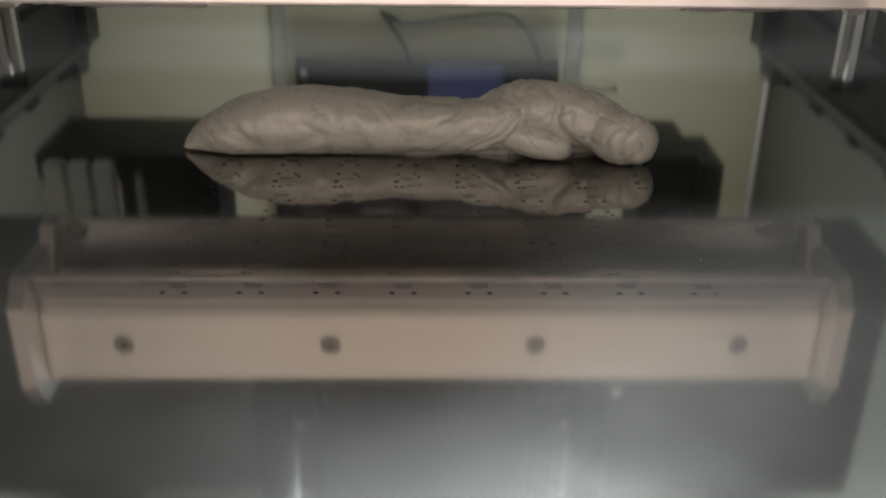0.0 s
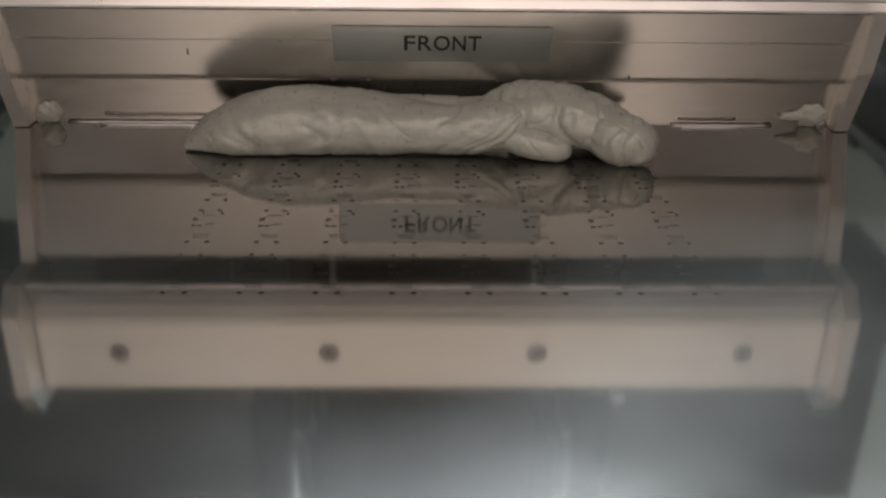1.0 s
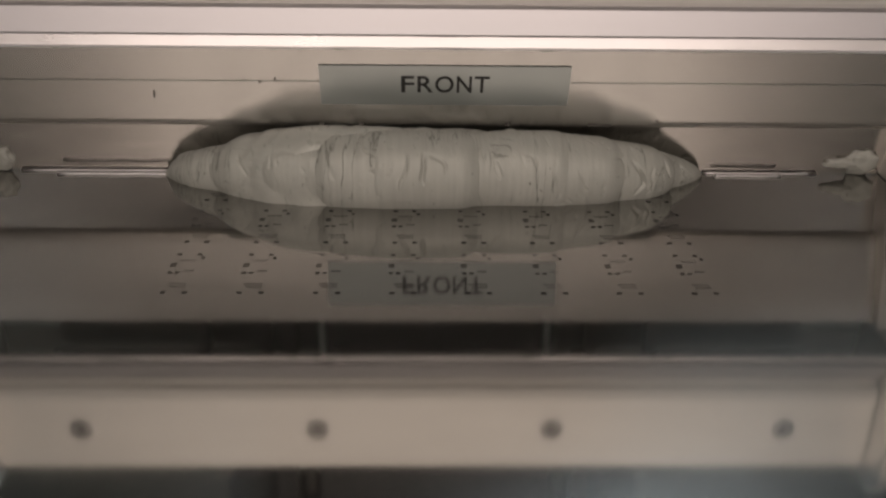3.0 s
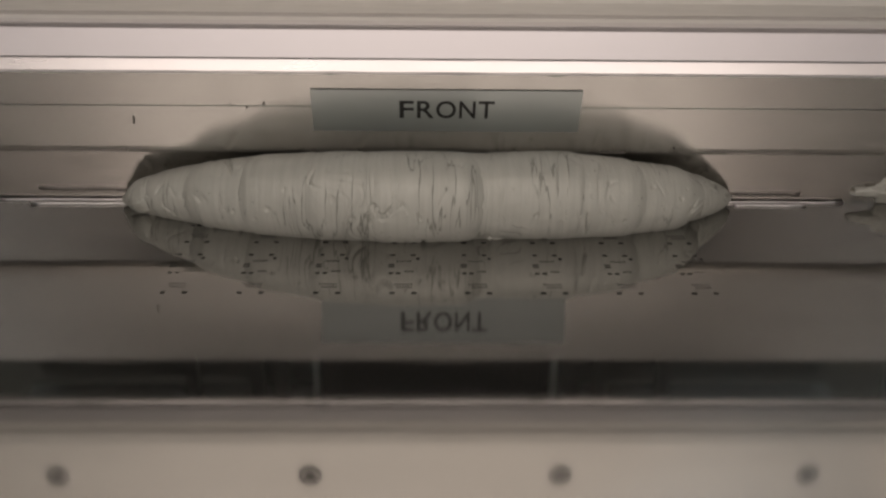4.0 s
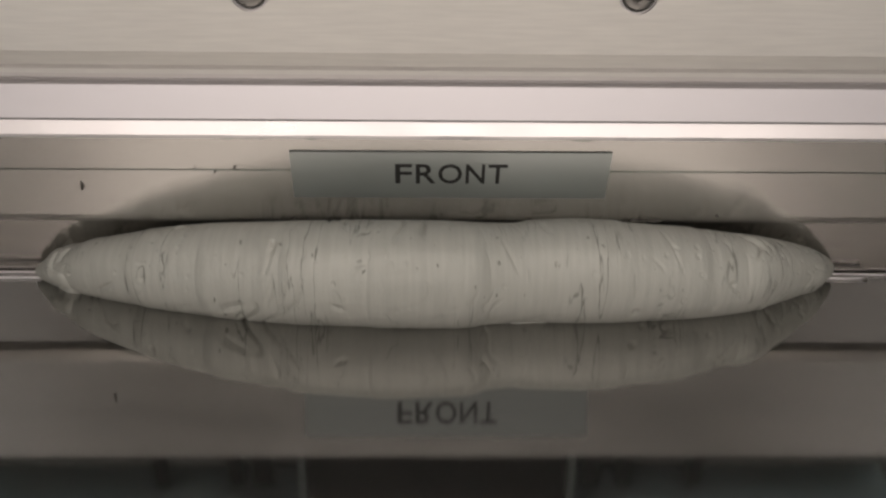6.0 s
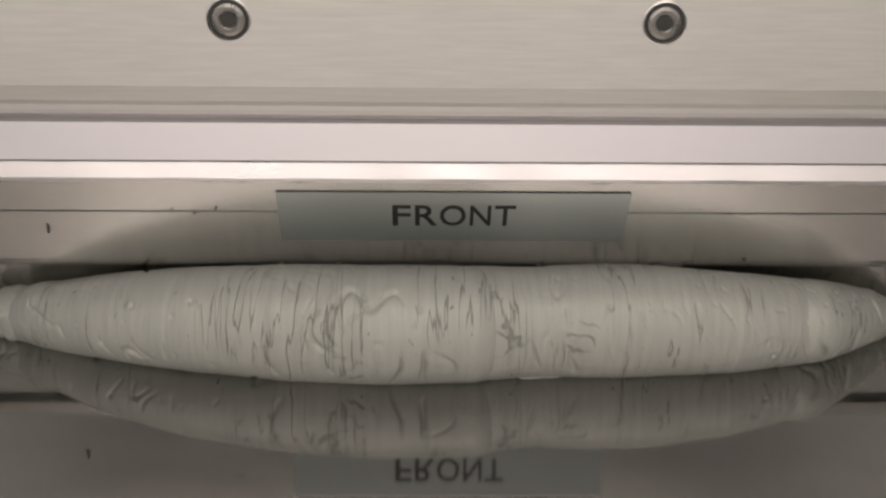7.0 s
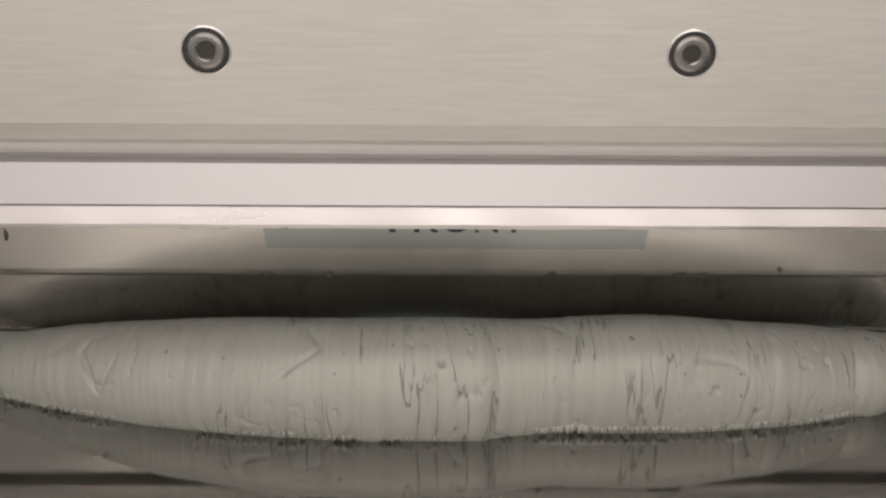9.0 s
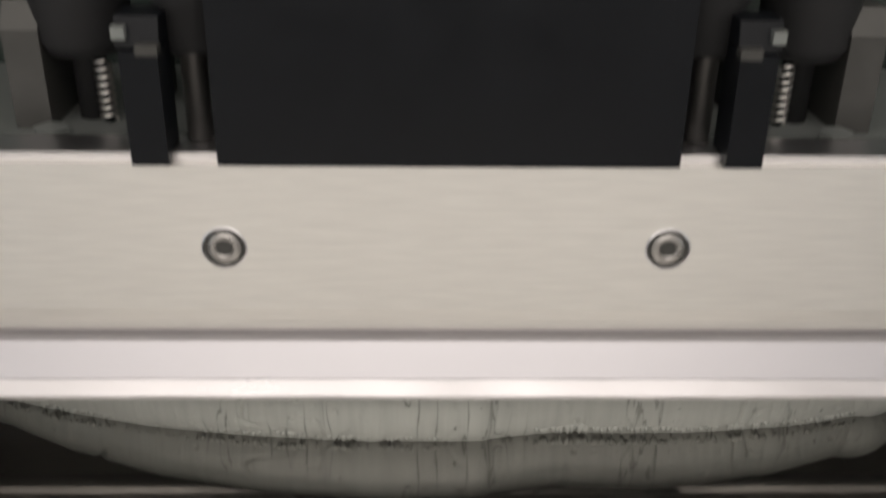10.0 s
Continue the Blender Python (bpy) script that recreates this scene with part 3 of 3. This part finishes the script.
def roll_piece(name, x0, x1, parent):
    """One length of the roll about its own middle; its ends dive under its neighbours."""
    mid = (x0 + x1) / 2
    dive = 0.012
    lo, hi = max(x0 - dive, -R_LEFT + 0.0002), min(x1 + dive, R_RIGHT - 0.0002)
    bm = bmesh.new()
    rings, nx, na = [], 110, 150
    for i in range(nx + 1):
        x = lo + (hi - lo) * i / nx
        over = max(0.0, x0 - x, x - x1) / dive
        sink = 1 - 0.38 * over * over
        r0 = radius_at(x)
        ring = []
        for k in range(na):
            a = 2 * pi * k / na
            r = max(0.0002, (r0 + relief(x, a) * min(1, r0 / 0.008)) * sink)
            ring.append(bm.verts.new((x - mid, r * cos(a), r * sin(a))))
        rings.append(ring)
    for a, b in zip(rings, rings[1:]):
        for k in range(na):
            bm.faces.new((a[k], a[(k + 1) % na], b[(k + 1) % na], b[k]))
    bm.faces.new(rings[0])
    bm.faces.new(rings[-1])
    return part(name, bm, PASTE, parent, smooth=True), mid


def fold_sweep(line, seed, tilt, amp, parent):
    """A tongue of fresh paste drawn along a line of (x, y, z, half depth, half height), folded as it was laid down.
    Its own space is about its middle; it sits flat where it meets the stencil."""
    rows = [Vector(p) for p in line]
    mid = sum((Vector(p[:3]) for p in line), Vector()) / len(line)
    nx, na = 130, 110
    length = sum((Vector(a[:3]) - Vector(b[:3])).length for a, b in zip(line, line[1:]))
    bm = bmesh.new()
    rings = []
    for i in range(nx + 1):
        # denser towards the rounded ends
        f = 0.5 - 0.5 * cos(pi * i / nx)
        g = f * (len(rows) - 1)
        k = min(int(g), len(rows) - 2)
        h = g - k
        p0, p1, p2, p3 = (rows[max(0, min(len(rows) - 1, k + o))] for o in (-1, 0, 1, 2))
        c = 0.5 * (2 * p1 + (p2 - p0) * h + (2 * p0 - 5 * p1 + 4 * p2 - p3) * h * h + (3 * p1 - p0 - 3 * p2 + p3) * h ** 3)
        d = 0.5 * ((p2 - p0) + 2 * (2 * p0 - 5 * p1 + 4 * p2 - p3) * h + 3 * (3 * p1 - p0 - 3 * p2 + p3) * h * h)
        axis_dir = Vector(d[:3]).normalized()
        side = axis_dir.cross(Vector((0, 0, 1))).normalized()
        up = side.cross(axis_dir)
        cap = math.sqrt(max(0.0, 1 - abs(2 * f - 1) ** 5))
        u = f * length / 0.010
        ring = []
        for j in range(na):
            a = 2 * pi * j / na
            ca, sa = cos(a), sin(a)
            w = u + tilt * sa + 0.9 * noise.noise((u * 0.45 + seed, ca * 0.8, sa * 0.8))
            fold = abs(noise.noise((w * 0.95 + seed * 2, ca * 0.28, sa * 0.28 + seed)))
            crease = max(0.0, 0.24 - fold) / 0.24
            curl = abs(noise.noise((u * 0.38 + 0.5 * ca + seed * 3, ca * 0.9, sa * 1.4 + w * 0.2)))
            crease2 = max(0.0, 0.10 - curl) / 0.10
            fine = noise.noise((w * 3.2, ca * 0.8, sa * 0.8 + seed)) + 0.6 * noise.noise((w * 8.0, ca * 1.3, sa * 1.3))
            swell = noise.noise((u * 0.8 + seed, ca, sa))
            away = math.hypot((u - 5.4) * 0.9, (a - 2.3) * 1.5)
            swirl = math.sin(away * 6.0 + 2.5 * noise.noise((u * 0.7, a, seed))) * math.exp(-(away / 2.6) ** 2)
            q = cap * (1 + 0.022 * swirl + amp * (0.10 * swell + 0.05 * fold - 0.12 * crease ** 2 - 0.05 * crease2 ** 2)) + 0.020 * fine * cap
            p = Vector(c[:3]) + side * (-ca * c[3] * q) + up * (sa * c[4] * q)
            if p.z < 0.0012:
                low = 0.0012 - p.z
                p += side * (-ca * min(0.0016, low * 0.35))
                p.z = 0.0003 + 0.0009 * math.exp(-low / 0.002)
            ring.append(bm.verts.new(p - mid))
        rings.append(ring)
    for a, b in zip(rings, rings[1:]):
        for k in range(na):
            bm.faces.new((a[k], a[(k + 1) % na], b[(k + 1) % na], b[k]))
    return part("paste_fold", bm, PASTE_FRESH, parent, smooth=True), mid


EDGES = [-0.140, -0.116, -0.092, -0.067, -0.040, -0.013, 0.014, 0.040, 0.066, 0.092, 0.118, 0.157]
ROLL = tagged(new("solder_paste"), "grey solder paste roll on the steel stencil", "solder paste")
PIECES = [roll_piece("paste_lobe", a, b, ROLL) for a, b in zip(EDGES, EDGES[1:])]
# fresh heap as it was laid down: a long body, a neck and a coil; when each has been worked into the roll
HEAP = [
    ([(-.104, .4165, .0012, .0050, .0030), (-.091, .4210, .0062, .0160, .0092), (-.068, .4230, .0108, .0198, .0140), (-.042, .4235, .0118, .0202, .0146), (-.016, .4235, .0104, .0195, .0126),
      (.012, .4240, .0088, .0182, .0098), (.036, .4235, .0080, .0150, .0086)], 1.3, 0.9, 0.40, 3.9),
    ([(-.030, .4165, .0140, .0060, .0060), (-.008, .4160, .0118, .0110, .0098), (.016, .4150, .0112, .0120, .0108), (.036, .4140, .0140, .0110, .0110), (.050, .4160, .0170, .0080, .0090)], 5.1, -1.4, 0.5, 3.7),
    ([(.020, .4260, .0120, .0080, .0060), (.036, .4250, .0162, .0155, .0116), (.053, .4220, .0182, .0172, .0124), (.069, .4175, .0156, .0165, .0122), (.082, .4110, .0128, .0124, .0110), (.096, .4050, .0100, .0078, .0080)], 8.7, 0.35, 0.75, 3.8),
    ([(.070, .4100, .0140, .0080, .0085), (.082, .4060, .0118, .0118, .0112), (.092, .4035, .0098, .0115, .0100), (.100, .4020, .0080, .0070, .0070)], 2.9, 0.35, 0.75, 3.8),
    ([(.030, .4105, .0120, .0045, .0045), (.044, .4080, .0085, .0070, .0065), (.058, .4055, .0060, .0062, .0055), (.064, .4045, .0045, .0030, .0030)], 4.4, 0.6, 0.4, 3.0)]
FOLDS = [fold_sweep(line, seed, tilt, amp, ROLL) for line, seed, tilt, amp, gone in HEAP]
# blunt knobs at the two ends of the roll
KNOBS = [(fold_sweep([(-.013, 0, .05, .0040, .0040), (-.006, .0005, .05, .0076, .0072), (.001, 0, .05, .0086, .0082), (.008, -.0005, .05, .0066, .0066), (.0125, 0, .05, .0032, .0034)], seed, 0.5, 1.2, ROLL)[0], mid)
         for seed, mid in ((6.3, -0.1225), (3.7, 0.1390))]


def ease(f):
    f = min(1.0, max(0.0, f))
    return f * f * (3 - 2 * f)


def roll_axis(x):
    """The roll's axis: behind the plate's face, over the stencil."""
    bow = 0.021 * abs(x / 0.135) ** 2 if x < 0 else 0.020 * abs(x / 0.150) ** 5
    return 0.0150 + bow + 0.0030 * ease(x / 0.04), 0.0128 - 0.80 * (0.0168 - radius_at(x))


def fringe():
    """The torn foot of the roll: drawn-out teeth of paste of uneven length, hanging just clear of the stencil."""
    rng = random.Random(5)
    bm = bmesh.new()
    x = -.122
    while x < .134:
        back, low = roll_axis(x)
        low -= 0.0040
        r = radius_at(x) + .0006 + .0005 * abs(x / .12)
        wide, tip = rng.uniform(.0006, .0015), rng.choice((.0002, .0004, .0006, .0009, .0013))
        lean = rng.uniform(-.0004, .0004)
        top = .0042
        rings = []
        for k in range(5):
            f = k / 4
            z = top + (tip - top) * f
            y = back - math.sqrt(max(1e-9, r * r - (low - z) ** 2)) + .0022 * (1 - f) ** 2
            w = wide * (1.5 - 1.15 * f ** 0.7) * (0.35 if k == 4 else 1)
            t = .0007 * (1 - 0.6 * f)
            xm = x + lean * f
            rings.append([bm.verts.new(p) for p in ((xm - w, y + .0005, z), (xm - .4 * w, y - .35 * t + .0002 * (1 - f), z), (xm + .4 * w, y - .35 * t + .0002 * (1 - f), z), (xm + w, y + .0005, z), (xm, y + .0012, z))])
        for a, b in zip(rings, rings[1:]):
            for k in range(5):
                bm.faces.new((a[k], a[(k + 1) % 5], b[(k + 1) % 5], b[k]))
        bm.faces.new(rings[-1])
        x += wide * rng.uniform(0.7, 1.5) + (rng.uniform(.0008, .0026) if rng.random() < .13 else 0)
    bmesh.ops.recalc_face_normals(bm, faces=bm.faces[:])
    return tagged(part("paste_fringe", bm, PASTE, ROLL, smooth=True), "torn teeth along the paste's foot", kind="stuff")


FRINGE = fringe()

# ---------------------------------------------------------------- movement


def travel(t):
    """The plate's front face along y."""
    if t < 0.75:
        return 0.4200
    if t > 7.87:
        return 0.2033
    return 0.4200 - (t - 0.75) * (0.4200 - 0.2033) / 7.12


def motions():
    times = [0, 0.3, 0.6, 0.75, 0.9] + [1.0 + 0.25 * k for k in range(28)] + [7.87, 8.0, 8.1, 8.3, 9.0, 9.5, 9.6, 9.7, 9.8, 9.9, 10.0]
    times = sorted(set(times))
    drop = [(0, 0), (9.5, 0), (9.6, -.006), (9.7, -.0165), (9.8, -.027), (9.9, -.037), (10.0, -.045)]
    lift = [(0, .0530), (0.1, .0480), (0.2, .0410), (0.3, .0325), (0.4, .0240), (0.5, .0140), (0.6, .0045), (0.7, .0006), (0.8, 0), (8.0, 0), (8.1, .006), (8.2, .0105), (9.5, .0105),
            (9.6, .017), (9.7, .0275), (9.8, .038), (9.9, .048), (10.0, .056)]

    def ramp(rows, t):
        return float(np.interp(t, [r[0] for r in rows], [r[1] for r in rows]))
    walk(HEAD, [(t, pose(0, travel(t), ramp(drop, t))) for t in times])
    walk(HOLDER, [(t, pose(0, 0, z)) for t, z in lift])
    # the heap is pushed and slowly tipped before it rolls with the travel
    spin = [(0, 0), (0.9, 0), (1.2, 5), (1.8, 24), (2.4, 46), (2.8, 66), (3.3, 104), (3.8, 150), (7.87, 576), (10, 576)]
    steps = [0, 0.7, 0.85, 1.0] + [1.25 + 0.25 * k for k in range(27)] + [8.2, 10.0]

    def axis(x):
        return roll_axis(x)

    def slopes(x):
        (y0, z0), (y1, z1) = axis(x - 0.004), axis(x + 0.004)
        return math.degrees(math.atan((y1 - y0) / 0.008)), math.degrees(math.atan((z1 - z0) / 0.008))

    for ob, mid in PIECES + KNOBS:
        squeeze = ([(0.9, .62), (2.5, .71), (4.5, .845), (5.5, .88), (7.6, 1.0)] if mid < 0 else
                   [(0.9, .58), (2.5, .70), (4.5, .765), (5.5, .845), (7.6, 1.0)])
        rows = []
        for t in steps:
            f = ease((t - 0.9) / 3.0)
            x = mid * ramp(squeeze, t)
            (back, core), (yaw, pitch) = axis(mid), slopes(mid)
            g = ease((t - 0.7) / 0.85)
            slump = ease((t - 7.9) / 0.3)
            y = 0.4200 + (travel(t) + back - 0.4200) * g if t < 1.55 else travel(t) + back
            y = min(0.4300 + 0.2 * back, y) + 0.0040 * slump - 0.0030 * g * ease((t - 2.0) / 1.6) * (1 - ease((t - 3.2) / 1.3)) + 0.0090 * (1 - ease((t - 2.0) / 1.6))
            z = core - 0.0090 * (1 - ease((t - 2.0) / 1.7)) - 0.0040 * slump
            turn = ramp(spin, t)
            rows.append((t, pose(x, y, z, 0, -pitch * f, yaw * f) @ pose(0, 0, 0, turn)))
        walk(ob, rows)
    walk(FRINGE, [(t, pose(0, travel(t) + 0.0042 + 0.0060 * (1 - ease((t - 7.9) / 0.25)), -0.0055 * (1 - ease((t - 7.9) / 0.25)))) for t in steps])
    for (ob, rest), (line, seed, tilt, amp, gone) in zip(FOLDS, HEAP):
        rows = []
        for t in steps:
            g = ease((t - 0.7) / 0.85)
            sunk = ease((t - 2.0) / (gone - 2.0))
            off = rest - Vector((0, 0.4185, 0.0125))
            x = rest.x * (1 + 0.05 * ease((t - 1.0) / 1.6)) + (0.012 - 0.55 * rest.x) * sunk
            back, core = axis(x)
            y = 0.4185 + (travel(t) + 0.0150 - 0.4185) * g if t < 1.55 else travel(t) + 0.0150 + (back + 0.0120 - 0.0150) * sunk
            y = min(0.4185, y) + 0.0040 * ease((t - 7.9) / 0.3) - 0.0030 * g * (1 - ease((t - 2.0) / 2.5))
            z = 0.0125 + (core - 0.0140 - 0.0125) * sunk - 0.0040 * ease((t - 1.2) / 1.0) * (1 - sunk) - 0.0028 * ease((t - 7.9) / 0.3)
            rows.append((t, pose(x, y, z) @ pose(0, 0, 0, min(180.0, ramp(spin, t))) @ Matrix.Translation((0, off.y * (1 - sunk), off.z * (1 - sunk)))))
        walk(ob, rows)


motions()
